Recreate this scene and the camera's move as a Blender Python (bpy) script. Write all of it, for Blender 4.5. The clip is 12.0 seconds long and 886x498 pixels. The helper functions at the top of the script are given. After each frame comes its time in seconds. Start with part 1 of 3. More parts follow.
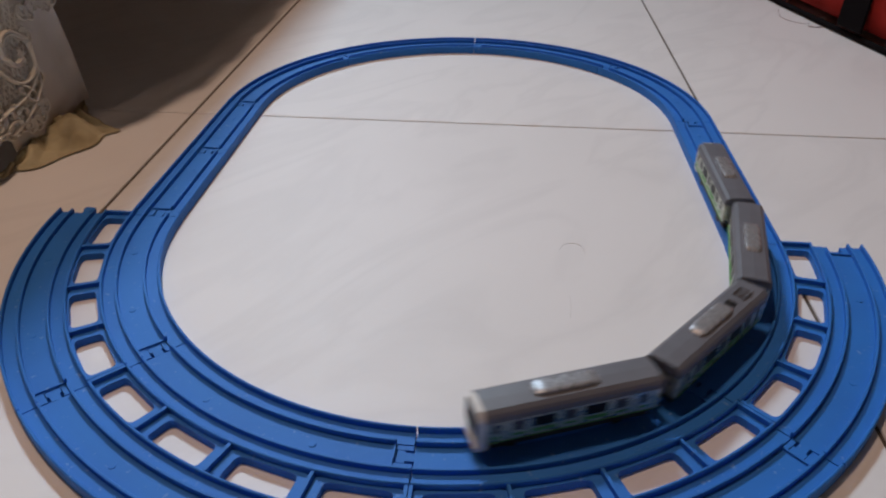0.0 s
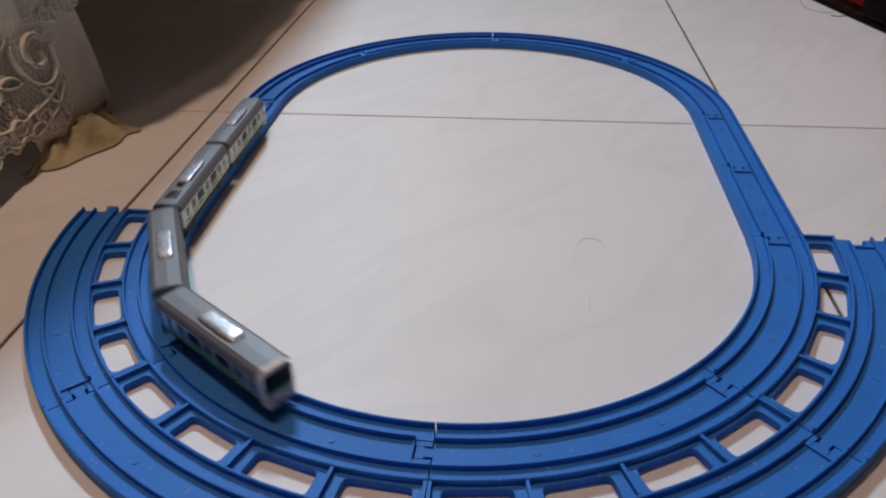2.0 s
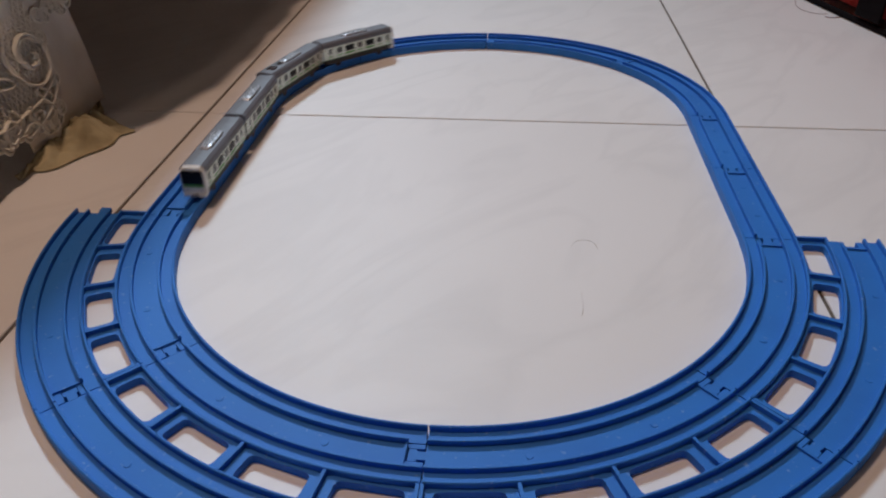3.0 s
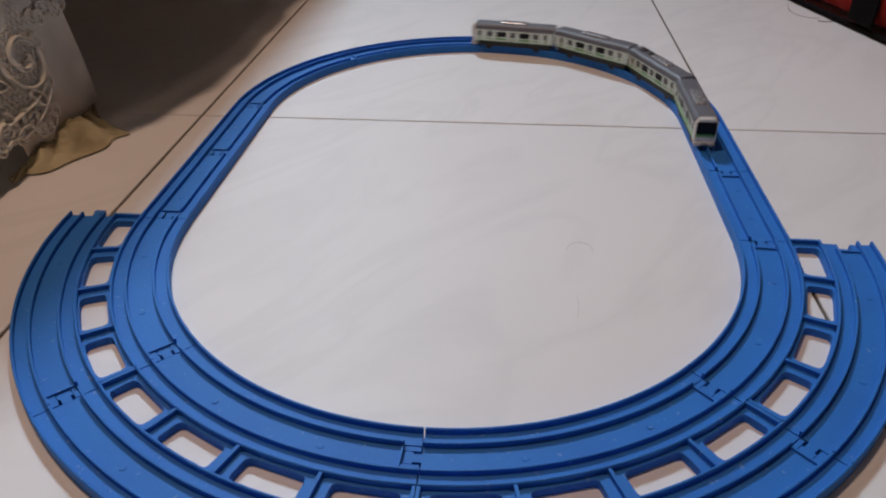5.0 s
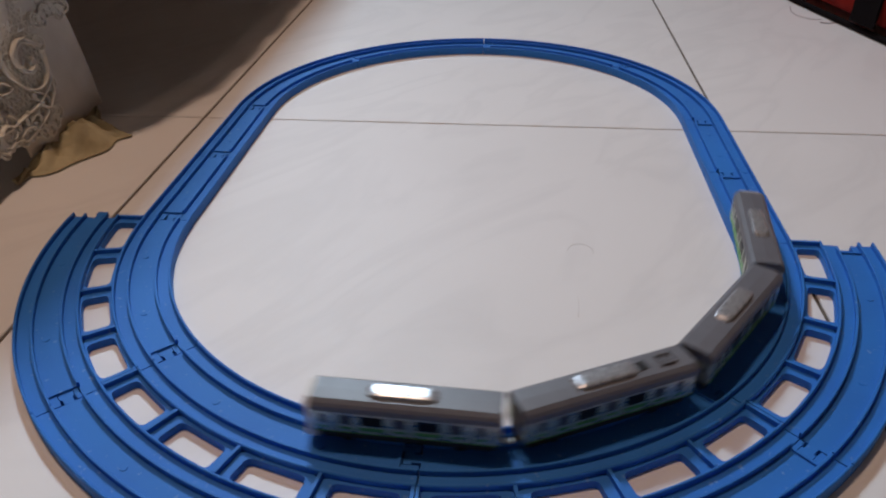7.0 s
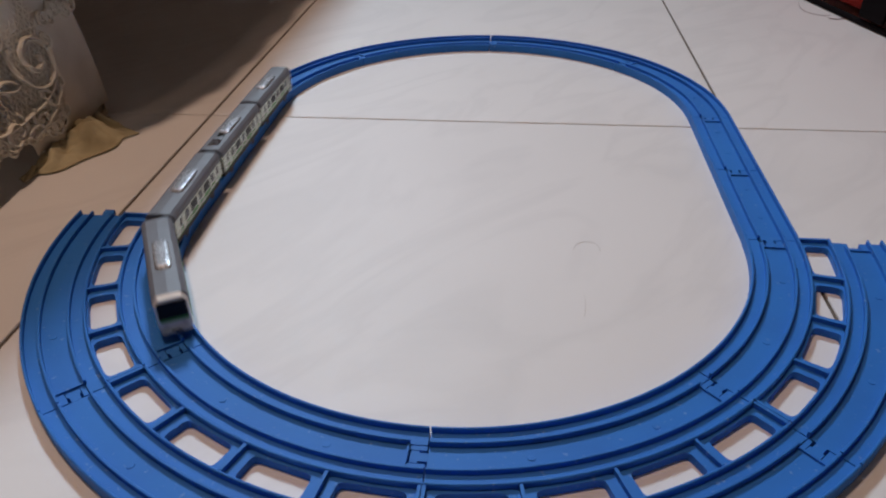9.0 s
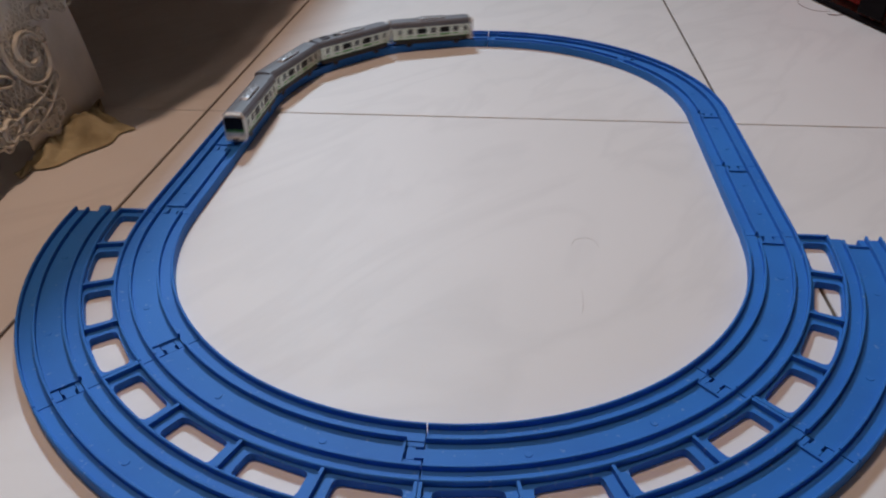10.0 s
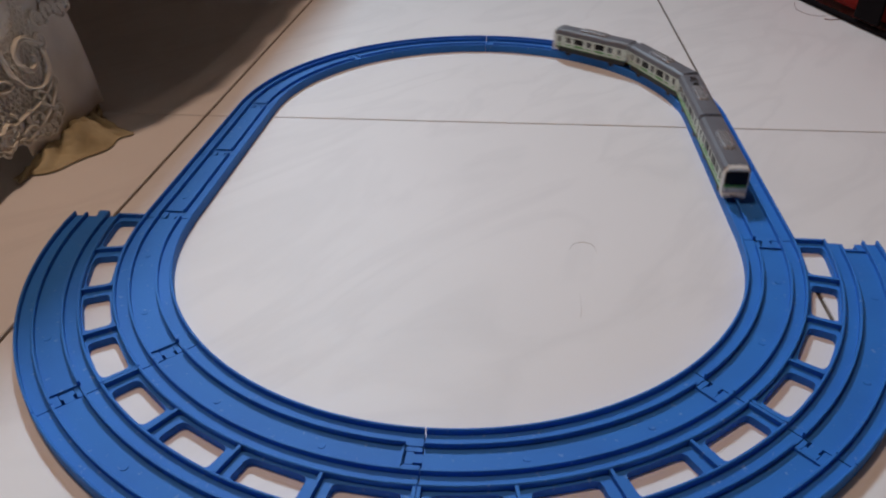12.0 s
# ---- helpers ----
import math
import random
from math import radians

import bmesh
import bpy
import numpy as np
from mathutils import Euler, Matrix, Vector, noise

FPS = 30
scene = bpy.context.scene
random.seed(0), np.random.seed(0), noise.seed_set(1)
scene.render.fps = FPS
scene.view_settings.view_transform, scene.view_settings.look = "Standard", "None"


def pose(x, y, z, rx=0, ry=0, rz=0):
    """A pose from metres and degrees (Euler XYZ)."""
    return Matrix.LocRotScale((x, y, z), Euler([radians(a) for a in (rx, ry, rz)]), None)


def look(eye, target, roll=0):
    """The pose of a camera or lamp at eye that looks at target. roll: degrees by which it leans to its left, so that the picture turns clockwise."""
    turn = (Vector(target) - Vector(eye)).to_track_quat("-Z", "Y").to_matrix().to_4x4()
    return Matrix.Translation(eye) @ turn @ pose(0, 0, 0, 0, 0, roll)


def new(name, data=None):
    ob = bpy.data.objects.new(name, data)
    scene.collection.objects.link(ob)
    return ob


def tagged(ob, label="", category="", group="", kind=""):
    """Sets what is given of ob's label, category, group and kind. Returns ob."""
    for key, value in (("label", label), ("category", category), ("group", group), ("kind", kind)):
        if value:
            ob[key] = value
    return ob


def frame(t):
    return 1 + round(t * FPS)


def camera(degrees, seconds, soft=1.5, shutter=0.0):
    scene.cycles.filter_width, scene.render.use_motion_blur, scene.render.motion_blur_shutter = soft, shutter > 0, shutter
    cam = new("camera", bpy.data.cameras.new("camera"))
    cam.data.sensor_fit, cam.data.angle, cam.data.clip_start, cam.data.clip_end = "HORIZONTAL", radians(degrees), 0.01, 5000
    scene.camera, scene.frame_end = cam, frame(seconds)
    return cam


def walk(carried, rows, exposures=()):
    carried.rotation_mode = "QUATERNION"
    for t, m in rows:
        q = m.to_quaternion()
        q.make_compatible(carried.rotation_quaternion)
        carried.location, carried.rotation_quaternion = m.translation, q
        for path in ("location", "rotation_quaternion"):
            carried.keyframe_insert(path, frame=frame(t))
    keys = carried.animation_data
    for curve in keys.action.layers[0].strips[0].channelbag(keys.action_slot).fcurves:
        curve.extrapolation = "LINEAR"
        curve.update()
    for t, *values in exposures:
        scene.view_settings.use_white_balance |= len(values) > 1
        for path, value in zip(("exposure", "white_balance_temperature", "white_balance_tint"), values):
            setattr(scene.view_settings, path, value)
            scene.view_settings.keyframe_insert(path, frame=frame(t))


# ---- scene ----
# ---- camera ----
cam = camera(60.9, 12.0, soft=2.1, shutter=0.55)
VIEW = [  # seconds, x, y, z, yaw, pitch, roll
    (0, 0.0328, -0.4635, 0.2840, 4.41, -32.50, 0.38),
    (0.5, 0.0330, -0.4624, 0.2828, 5.37, -33.05, -0.19),
    (1, 0.0348, -0.4630, 0.2836, 5.82, -32.81, -0.65),
    (1.5, 0.0354, -0.4631, 0.2849, 6.34, -32.92, -1.09),
    (2, 0.0343, -0.4634, 0.2850, 6.25, -32.89, -1.04),
    (2.5, 0.0355, -0.4625, 0.2855, 5.99, -32.98, -0.90),
    (3, 0.0362, -0.4624, 0.2862, 5.94, -32.92, -0.87),
    (5, 0.0353, -0.4630, 0.2859, 5.40, -32.67, -0.60),
    (5.5, 0.0365, -0.4631, 0.2866, 5.61, -32.69, -0.64),
    (6, 0.0382, -0.4629, 0.2859, 5.56, -32.65, -0.65),
    (6.5, 0.0367, -0.4629, 0.2860, 5.58, -32.69, -0.72),
    (7, 0.0371, -0.4640, 0.2863, 5.70, -32.53, -0.76),
    (9, 0.0372, -0.4628, 0.2862, 6.29, -32.75, -1.07),
    (9.5, 0.0375, -0.4623, 0.2864, 6.18, -32.79, -1.00),
    (10, 0.0378, -0.4613, 0.2847, 6.15, -33.01, -0.97),
    (10.5, 0.0367, -0.4619, 0.2849, 6.01, -32.94, -0.85),
    (11, 0.0380, -0.4614, 0.2850, 5.82, -32.82, -0.84),
    (11.5, 0.0383, -0.4615, 0.2848, 5.92, -32.72, -0.91),
    (12, 0.0380, -0.4619, 0.2858, 6.01, -32.72, -0.96),
]


def aim(x, y, z, yaw, pitch, roll):
    a, b = radians(yaw), radians(pitch)
    eye = Vector((x, y, z))
    ahead = Vector((-math.sin(a) * math.cos(b), math.cos(a) * math.cos(b), math.sin(b)))
    return look(eye, eye + ahead, roll)


walk(cam, [(row[0], aim(*row[1:])) for row in VIEW], exposures=[(0, -0.05), (12, -0.05)])

# ---- world and lamps of the room ----
world = bpy.data.worlds.new("world")
scene.world = world
world.use_nodes = True
world.node_tree.nodes["Background"].inputs["Color"].default_value = (0.6, 0.7, 0.9, 1)
world.node_tree.nodes["Background"].inputs["Strength"].default_value = 0.05


def area_lamp(name, at, target, sx, sy, watts, colour, spread):
    data = bpy.data.lights.new(name, "AREA")
    data.shape, data.size, data.size_y, data.energy, data.color = "RECTANGLE", sx, sy, watts, colour
    data.spread = radians(spread)
    ob = new(name, data)
    ob.matrix_world = look(at, target)
    return ob


# a cool lamp high at the far side and a warm bulb above the table
area_lamp("tube_light", (-0.68, 2.05, 2.20), (-0.38, -0.45, 0), 0.34, 0.30, 13.5, (0.62, 0.80, 0.97), 78)
area_lamp("warm_light", (-0.34, 0.05, 1.70), (-0.30, 0.0, 0), 0.14, 0.12, 10.6, (1.0, 0.68, 0.50), 180)

# ---- materials ----


def material(name, colour, rough=0.5, metal=0.0, dark=None, size=40.0, bump=0.0, bump_size=400.0, vary=0.0, coat=0.0, spec=0.5):
    """A surface with two scales of variation in colour and a fine relief; sizes are noise cells to the metre."""
    m = bpy.data.materials.new(name)
    m.use_nodes = True
    nt = m.node_tree
    n, l = nt.nodes, nt.links
    b = n["Principled BSDF"]
    b.inputs["Roughness"].default_value = rough
    b.inputs["Metallic"].default_value = metal
    b.inputs["Coat Weight"].default_value = coat
    b.inputs["Specular IOR Level"].default_value = spec
    co = n.new("ShaderNodeTexCoord")
    big = n.new("ShaderNodeTexNoise")
    big.inputs["Scale"].default_value = size
    big.inputs["Detail"].default_value = 6
    l.new(co.outputs["Object"], big.inputs["Vector"])
    mix = n.new("ShaderNodeMixRGB")
    mix.inputs["Color1"].default_value = (*colour, 1)
    mix.inputs["Color2"].default_value = (*(dark or [c * 0.82 for c in colour]), 1)
    ramp = n.new("ShaderNodeMapRange")
    ramp.inputs["From Min"].default_value, ramp.inputs["From Max"].default_value = 0.42, 0.75
    l.new(big.outputs["Fac"], ramp.inputs["Value"])
    l.new(ramp.outputs["Result"], mix.inputs["Fac"])
    out = mix.outputs["Color"]
    if vary:
        info = n.new("ShaderNodeObjectInfo")
        hsv = n.new("ShaderNodeHueSaturation")
        mr = n.new("ShaderNodeMapRange")
        mr.inputs["To Min"].default_value, mr.inputs["To Max"].default_value = 1 - vary, 1 + vary
        l.new(info.outputs["Random"], mr.inputs["Value"])
        l.new(mr.outputs["Result"], hsv.inputs["Value"])
        l.new(out, hsv.inputs["Color"])
        out = hsv.outputs["Color"]
    l.new(out, b.inputs["Base Color"])
    fine = n.new("ShaderNodeTexNoise")
    fine.inputs["Scale"].default_value = bump_size
    fine.inputs["Detail"].default_value = 4
    l.new(co.outputs["Object"], fine.inputs["Vector"])
    rr = n.new("ShaderNodeMapRange")
    rr.inputs["To Min"].default_value, rr.inputs["To Max"].default_value = max(0.02, rough - 0.07), min(1, rough + 0.07)
    l.new(fine.outputs["Fac"], rr.inputs["Value"])
    l.new(rr.outputs["Result"], b.inputs["Roughness"])
    if bump:
        bp = n.new("ShaderNodeBump")
        bp.inputs["Strength"].default_value = bump
        bp.inputs["Distance"].default_value = 0.0006
        l.new(fine.outputs["Fac"], bp.inputs["Height"])
        l.new(bp.outputs["Normal"], b.inputs["Normal"])
    return m


def tile_material():
    """White glazed ceramic with faint drawn-out grey marbling, each tile with its own part of the print."""
    m = material("glazed_tile", (0.735, 0.718, 0.718), rough=0.50, dark=(0.70, 0.684, 0.684), size=5.0, bump=0.02, bump_size=60.0, vary=0.012, spec=0.22)
    nt = m.node_tree
    n, l = nt.nodes, nt.links
    b = n["Principled BSDF"]
    base = b.inputs["Base Color"].links[0].from_socket
    co, info = n.new("ShaderNodeTexCoord"), n.new("ShaderNodeObjectInfo")
    mp = n.new("ShaderNodeMapping")
    mp.inputs["Scale"].default_value = (2.6, 7.0, 1)
    shift = n.new("ShaderNodeVectorMath")
    shift.operation = "SCALE"
    shift.inputs[0].default_value = (17, 31, 0)
    l.new(info.outputs["Random"], shift.inputs["Scale"])
    l.new(shift.outputs["Vector"], mp.inputs["Location"])
    turn = n.new("ShaderNodeMapping")
    turn.inputs["Rotation"].default_value = (0, 0, radians(-50))
    l.new(co.outputs["Object"], turn.inputs["Vector"])
    l.new(turn.outputs["Vector"], mp.inputs["Vector"])
    vein = n.new("ShaderNodeTexNoise")
    vein.inputs["Scale"].default_value, vein.inputs["Detail"].default_value, vein.inputs["Distortion"].default_value = 1.3, 7, 1.1
    l.new(mp.outputs["Vector"], vein.inputs["Vector"])
    cr = n.new("ShaderNodeValToRGB")
    e = cr.color_ramp.elements
    e[0].position, e[0].color = 0.44, (0, 0, 0, 1)
    e[1].position, e[1].color = 0.56, (0, 0, 0, 1)
    mid = cr.color_ramp.elements.new(0.50)
    mid.color = (0.115, 0.115, 0.115, 1)
    l.new(vein.outputs["Fac"], cr.inputs["Fac"])
    mx = n.new("ShaderNodeMixRGB")
    mx.inputs["Color2"].default_value = (0.42, 0.41, 0.42, 1)
    l.new(cr.outputs["Color"], mx.inputs["Fac"])
    l.new(base, mx.inputs["Color1"])
    l.new(mx.outputs["Color"], b.inputs["Base Color"])
    return m


TILE = tile_material()


def scuffed(m, colour, amount):
    """Small pale scuffs and specks of wear."""
    n, l = m.node_tree.nodes, m.node_tree.links
    b = n["Principled BSDF"]
    base = b.inputs["Base Color"].links[0].from_socket
    co = n.new("ShaderNodeTexCoord")
    spots = n.new("ShaderNodeTexNoise")
    spots.inputs["Scale"].default_value, spots.inputs["Detail"].default_value = 260, 8
    l.new(co.outputs["Object"], spots.inputs["Vector"])
    mr = n.new("ShaderNodeMapRange")
    mr.inputs["From Min"].default_value, mr.inputs["From Max"].default_value = 0.64, 0.74
    mr.inputs["To Max"].default_value = amount
    l.new(spots.outputs["Fac"], mr.inputs["Value"])
    mx = n.new("ShaderNodeMixRGB")
    mx.inputs["Color2"].default_value = (*colour, 1)
    l.new(mr.outputs["Result"], mx.inputs["Fac"])
    l.new(base, mx.inputs["Color1"])
    l.new(mx.outputs["Color"], b.inputs["Base Color"])


GROUT = material("grout", (0.13, 0.105, 0.085), rough=0.9, dark=(0.07, 0.055, 0.045), size=60, bump=0.5)
# for the unseen walls and ceiling; warm tone set by the fill they bounce
WALL = material("unseen_wall_bounce", (0.60, 0.52, 0.45), rough=0.8, size=3, bump=0.1)
BLUE = material("blue_plastic", (0.028, 0.172, 0.56), rough=0.58, spec=0.20, dark=(0.026, 0.150, 0.51), size=26, bump=0.10, bump_size=900, vary=0.03)
scuffed(BLUE, (0.22, 0.36, 0.62), 0.5)
ROOF = material("roof_grey_plastic", (0.135, 0.135, 0.155), rough=0.45, size=60, bump=0.1)
SILVER = material("unit_silver_plastic", (0.42, 0.42, 0.44), rough=0.27, size=80, metal=0.55)
BODY = material("body_silver_plastic", (0.52, 0.54, 0.47), rough=0.28, metal=0.75, size=90, dark=(0.44, 0.47, 0.39))
GREEN = material("green_print", (0.10, 0.30, 0.08), rough=0.4, size=90)
GLASS = material("dark_window", (0.008, 0.008, 0.010), rough=0.35, spec=0.15, size=90)
DOORPANE = material("grey_window", (0.06, 0.06, 0.065), rough=0.35, size=90)
FACE = material("front_white_plastic", (0.74, 0.74, 0.72), rough=0.35, size=90)
BLACK = material("black_plastic", (0.018, 0.018, 0.02), rough=0.5, size=90)
STEEL = material("steel_axle", (0.55, 0.55, 0.56), rough=0.3, metal=0.9, size=200)
CLOTH = material("white_cloth", (0.68, 0.64, 0.56), rough=0.92, dark=(0.58, 0.54, 0.46), size=22, bump=0.5, bump_size=1600)
SOILED = material("yellowed_cloth", (0.46, 0.40, 0.26), rough=0.95, dark=(0.27, 0.22, 0.13), spec=0.1, size=30, bump=0.5, bump_size=1400)
LACE = material("lace_thread", (0.78, 0.75, 0.66), rough=0.95, dark=(0.68, 0.65, 0.56), size=60, bump=0.8, bump_size=2200)
WOOD = material("dark_wood", (0.10, 0.06, 0.035), rough=0.5, dark=(0.06, 0.035, 0.02), size=14, bump=0.2)
RED = material("red_fabric", (0.36, 0.026, 0.020), rough=0.9, dark=(0.24, 0.016, 0.013), spec=0.1, size=30, bump=0.6, bump_size=1300)
# webbing of the straps, and the black of the bag's foot shade
STRAP_AND_SHADE = material("black_webbing_and_shade", (0.007, 0.005, 0.006), rough=0.95, spec=0.08, size=80, bump=0.7, bump_size=1500)
THREAD = material("dark_thread", (0.16, 0.07, 0.08), rough=0.9, size=100)

# ---- mesh helpers ----


def finish(bm, name, mat, smooth=False):
    bmesh.ops.recalc_face_normals(bm, faces=bm.faces)
    me = bpy.data.meshes.new(name)
    bm.to_mesh(me)
    bm.free()
    me.materials.append(mat)
    if smooth:
        for p in me.polygons:
            p.use_smooth = True
    return me


def part(name, bm, mat, parent=None, label="", smooth=False):
    ob = new(name, finish(bm, name, mat, smooth))
    ob.parent = parent
    if label:
        tagged(ob, label)
    return ob


def box(bm, x0, x1, y0, y1, z0, z1, bevel=0.0, seg=1):
    r = bmesh.ops.create_cube(bm, size=1)
    for v in r["verts"]:
        v.co = Vector(((x0 + x1) / 2 + v.co.x * (x1 - x0), (y0 + y1) / 2 + v.co.y * (y1 - y0), (z0 + z1) / 2 + v.co.z * (z1 - z0)))
    if bevel:
        edges = list({e for v in r["verts"] for e in v.link_edges})
        bmesh.ops.bevel(bm, geom=edges, offset=bevel, segments=seg, affect="EDGES", profile=0.5)


def tube(bm, pts, radius, sides=6, flat=1.0):
    """A rod along points; flat squeezes it across the second axis."""
    rings = []
    for i, p in enumerate(pts):
        p = Vector(p)
        d = (Vector(pts[min(i + 1, len(pts) - 1)]) - Vector(pts[max(i - 1, 0)])).normalized()
        a = d.cross(Vector((0, 0, 1)) if abs(d.z) < 0.9 else Vector((1, 0, 0))).normalized()
        b = d.cross(a)
        rings.append([bm.verts.new(p + a * radius * math.cos(2 * math.pi * k / sides) + b * radius * flat * math.sin(2 * math.pi * k / sides)) for k in range(sides)])
    for q, r in zip(rings, rings[1:]):
        for k in range(sides):
            bm.faces.new((q[k], q[(k + 1) % sides], r[(k + 1) % sides], r[k]))
    bm.faces.new(rings[0][::-1])
    bm.faces.new(rings[-1])


# ---- the room ----
PITCH, GX, GY = 0.498, -0.2635, 0.2047


def build_room():
    bm = bmesh.new()
    box(bm, -2.3, 2.3, -2.3, 2.9, -0.10, -0.0016)
    floor = tagged(part("floor", bm, GROUT), "floor of white glazed tiles with dark grout", "floor", kind="structure")
    # walls and ceiling are out of view, added to enclose and bounce the light
    walls = {"wall_west": (-2.4, -2.3, -2.3, 2.9), "wall_east": (2.3, 2.4, -2.3, 2.9), "wall_south": (-2.4, 2.4, -2.4, -2.3), "wall_north": (-2.4, 2.4, 2.9, 3.0)}
    for name, (x0, x1, y0, y1) in walls.items():
        bm = bmesh.new()
        box(bm, x0, x1, y0, y1, -0.1, 2.5)
        tagged(part(name, bm, WALL), "unseen pale wall added to bounce warm light", "wall", kind="structure")
    bm = bmesh.new()
    box(bm, -2.4, 2.4, -2.4, 3.0, 2.5, 2.6)
    tagged(part("ceiling", bm, WALL), "unseen pale ceiling added to bounce warm light", "ceiling", kind="structure")
    return floor


floor = build_room()

# ---- toy track ----
RN, RO, RF, LEN, XS = 0.2145, 0.2700, 0.2150, 0.2160, 0.2150  # middles of the lanes
TOP, DECK = 0.0085, 0.0050


def arc_way(cx, cy, radius, a0, a1):
    def way(u, s):
        a = radians(a0 + (a1 - a0) * s)
        return Vector((cx + (radius + u) * math.cos(a), cy + (radius + u) * math.sin(a), 0))
    return way


def line_way(p0, p1, out0, out1):
    p0, p1, o = Vector((*p0, 0)), Vector((*p1, 0)), Vector((out0, out1, 0))

    def way(u, s):
        return p0.lerp(p1, s) + o * u
    return way


def strip(bm, way, u0, u1, z0, z1, s0=0.0, s1=1.0, n=14, soft=0.0):
    """A bar that follows the way, between two offsets, heights and stations; soft chamfers its upper edges."""
    prof = [(u0, z0), (u1, z0), (u1, z1 - soft), (u1 - soft, z1), (u0 + soft, z1), (u0, z1 - soft)] if soft else [(u0, z0), (u1, z0), (u1, z1), (u0, z1)]
    rings = []
    for i in range(n + 1):
        s = s0 + (s1 - s0) * i / n
        ring = []
        for u, z in prof:
            p = way(u, s)
            p.z = z
            ring.append(bm.verts.new(p))
        rings.append(ring)
    k = len(prof)
    for q, r in zip(rings, rings[1:]):
        for j in range(k):
            bm.faces.new((q[j], q[(j + 1) % k], r[(j + 1) % k], r[j]))
    bm.faces.new(rings[0][::-1])
    bm.faces.new(rings[-1])


def lane(thing, way, w, rib, length, n=14):
    """One running lane: skirted deck, two edge walls, two guide ribs, the coupling at its end."""
    g = 0.0004 / length
    j = 0.0105 / length  # length of the coupling zone at each end
    bm = bmesh.new()
    strip(bm, way, -rib + 0.0002, rib - 0.0002, 0, 0.0012, g, 1 - g, n)
    part("sole_plate", bm, BLUE, thing)
    for name, u0, u1, z0, z1, s0 in (("running_strip", -w + 0.0017, -rib + 0.0002, 0, DECK, g), ("running_strip", rib - 0.0002, w - 0.0017, 0, DECK, g),
                                     ("channel_floor", -rib + 0.0002, rib - 0.0002, 0.0012, DECK - 0.0003, j * 0.86)):
        bm = bmesh.new()
        strip(bm, way, u0, u1, z0, z1, s0, 1 - g, n)
        part(name, bm, BLUE, thing)
    for side in (-1, 1):
        bm = bmesh.new()
        a, b = sorted((side * (w - 0.0017), side * w))
        strip(bm, way, a, b, 0, TOP, g, 1 - g, n, soft=0.0005)
        part("edge_wall", bm, BLUE, thing)
        bm = bmesh.new()
        a, b = sorted((side * (rib - 0.0008), side * (rib + 0.0008)))
        strip(bm, way, a, b, DECK, TOP - 0.0003, g if side > 0 else j * 0.9, 1 - g, n, soft=0.0003)
        part("guide_rib", bm, BLUE, thing)
    # coupling: a tongue at the far end that lies in the next piece's socket, with open slots beside its neck
    bm = bmesh.new()
    z = DECK - 0.0002
    strip(bm, way, -0.0034, 0.0018, 0.0012, z, 1 - g, 1 + j * 0.40, 2)
    strip(bm, way, -0.0046, 0.0030, 0.0012, z, 1 + j * 0.40, 1 + j * 0.78, 2)
    part("coupling_tongue", bm, BLUE, thing)
    bm = bmesh.new()
    strip(bm, way, -rib + 0.0008, -0.0050, 0.0012, z, g, j, 2)
    part("socket_pad", bm, BLUE, thing)
    bm = bmesh.new()
    strip(bm, way, 0.0034, rib - 0.0008, 0.0012, z, g, j, 2)
    part("socket_pad", bm, BLUE, thing)
    bm = bmesh.new()
    strip(bm, way, -rib + 0.0008, rib - 0.0008, DECK - 0.0003, DECK + 0.0010, j * 0.90, j * 0.90 + 0.0012 / length, 2)
    part("cross_bar", bm, BLUE, thing)
    # moulding marks in the channel
    for s in (0.3, 0.7):
        bm = bmesh.new()
        c = way(0.001, s)
        bmesh.ops.create_cone(bm, cap_ends=True, segments=14, radius1=0.0021, radius2=0.0019, depth=0.0004, matrix=Matrix.Translation((c.x, c.y, DECK - 0.0002)))
        part("ejector_mark", bm, BLUE, thing)


def tie_cell(way, u0, u1, s0, s1):
    """One cell of the ladder between two lanes: a plate with a round-cornered opening right through it."""
    bm = bmesh.new()
    um, sm, hu, hs = (u0 + u1) / 2 + 0.0006, (s0 + s1) / 2, (u1 - u0) / 2 - 0.0013, (s1 - s0) / 2 * 0.74
    rows = []
    for k in range(32):
        a = 2 * math.pi * (k + 0.5) / 32
        c, d = math.cos(a), math.sin(a)
        p = 0.30
        hu_, hs_ = math.copysign(abs(c) ** p, c) * hu, math.copysign(abs(d) ** p, d) * hs
        m = max(abs(c), abs(d))
        ou, os_ = c / m * (u1 - u0) / 2, d / m * (s1 - s0) / 2
        rows.append(((um + hu_, sm + hs_), ((u0 + u1) / 2 + ou, sm + os_)))
    loops = []
    for which, z in ((0, 0.0), (0, DECK), (1, DECK), (1, 0.0)):
        loop = []
        for r in rows:
            v = way(*r[which])
            v.z = z
            loop.append(bm.verts.new(v))
        loops.append(loop)
    for i in range(4):
        q, r = loops[i], loops[(i + 1) % 4]
        for k in range(32):
            bm.faces.new((q[k], q[(k + 1) % 32], r[(k + 1) % 32], r[k]))
    return bm


def straight_piece(p0, p1, out):
    thing = tagged(new("straight_track"), "short straight piece of blue plastic toy track", "toy track", group="pieces of the toy railway")
    lane(thing, line_way(p0, p1, out, 0), 0.0183, 0.0085, LEN / 2, 4)


def curve_piece(a0, a1):
    thing = tagged(new("curved_track"), "curved piece of blue plastic toy track", "toy track", group="pieces of the toy railway")
    lane(thing, arc_way(0, LEN, RF, a0, a1), 0.0183, 0.0085, RF * math.pi / 4, 22)


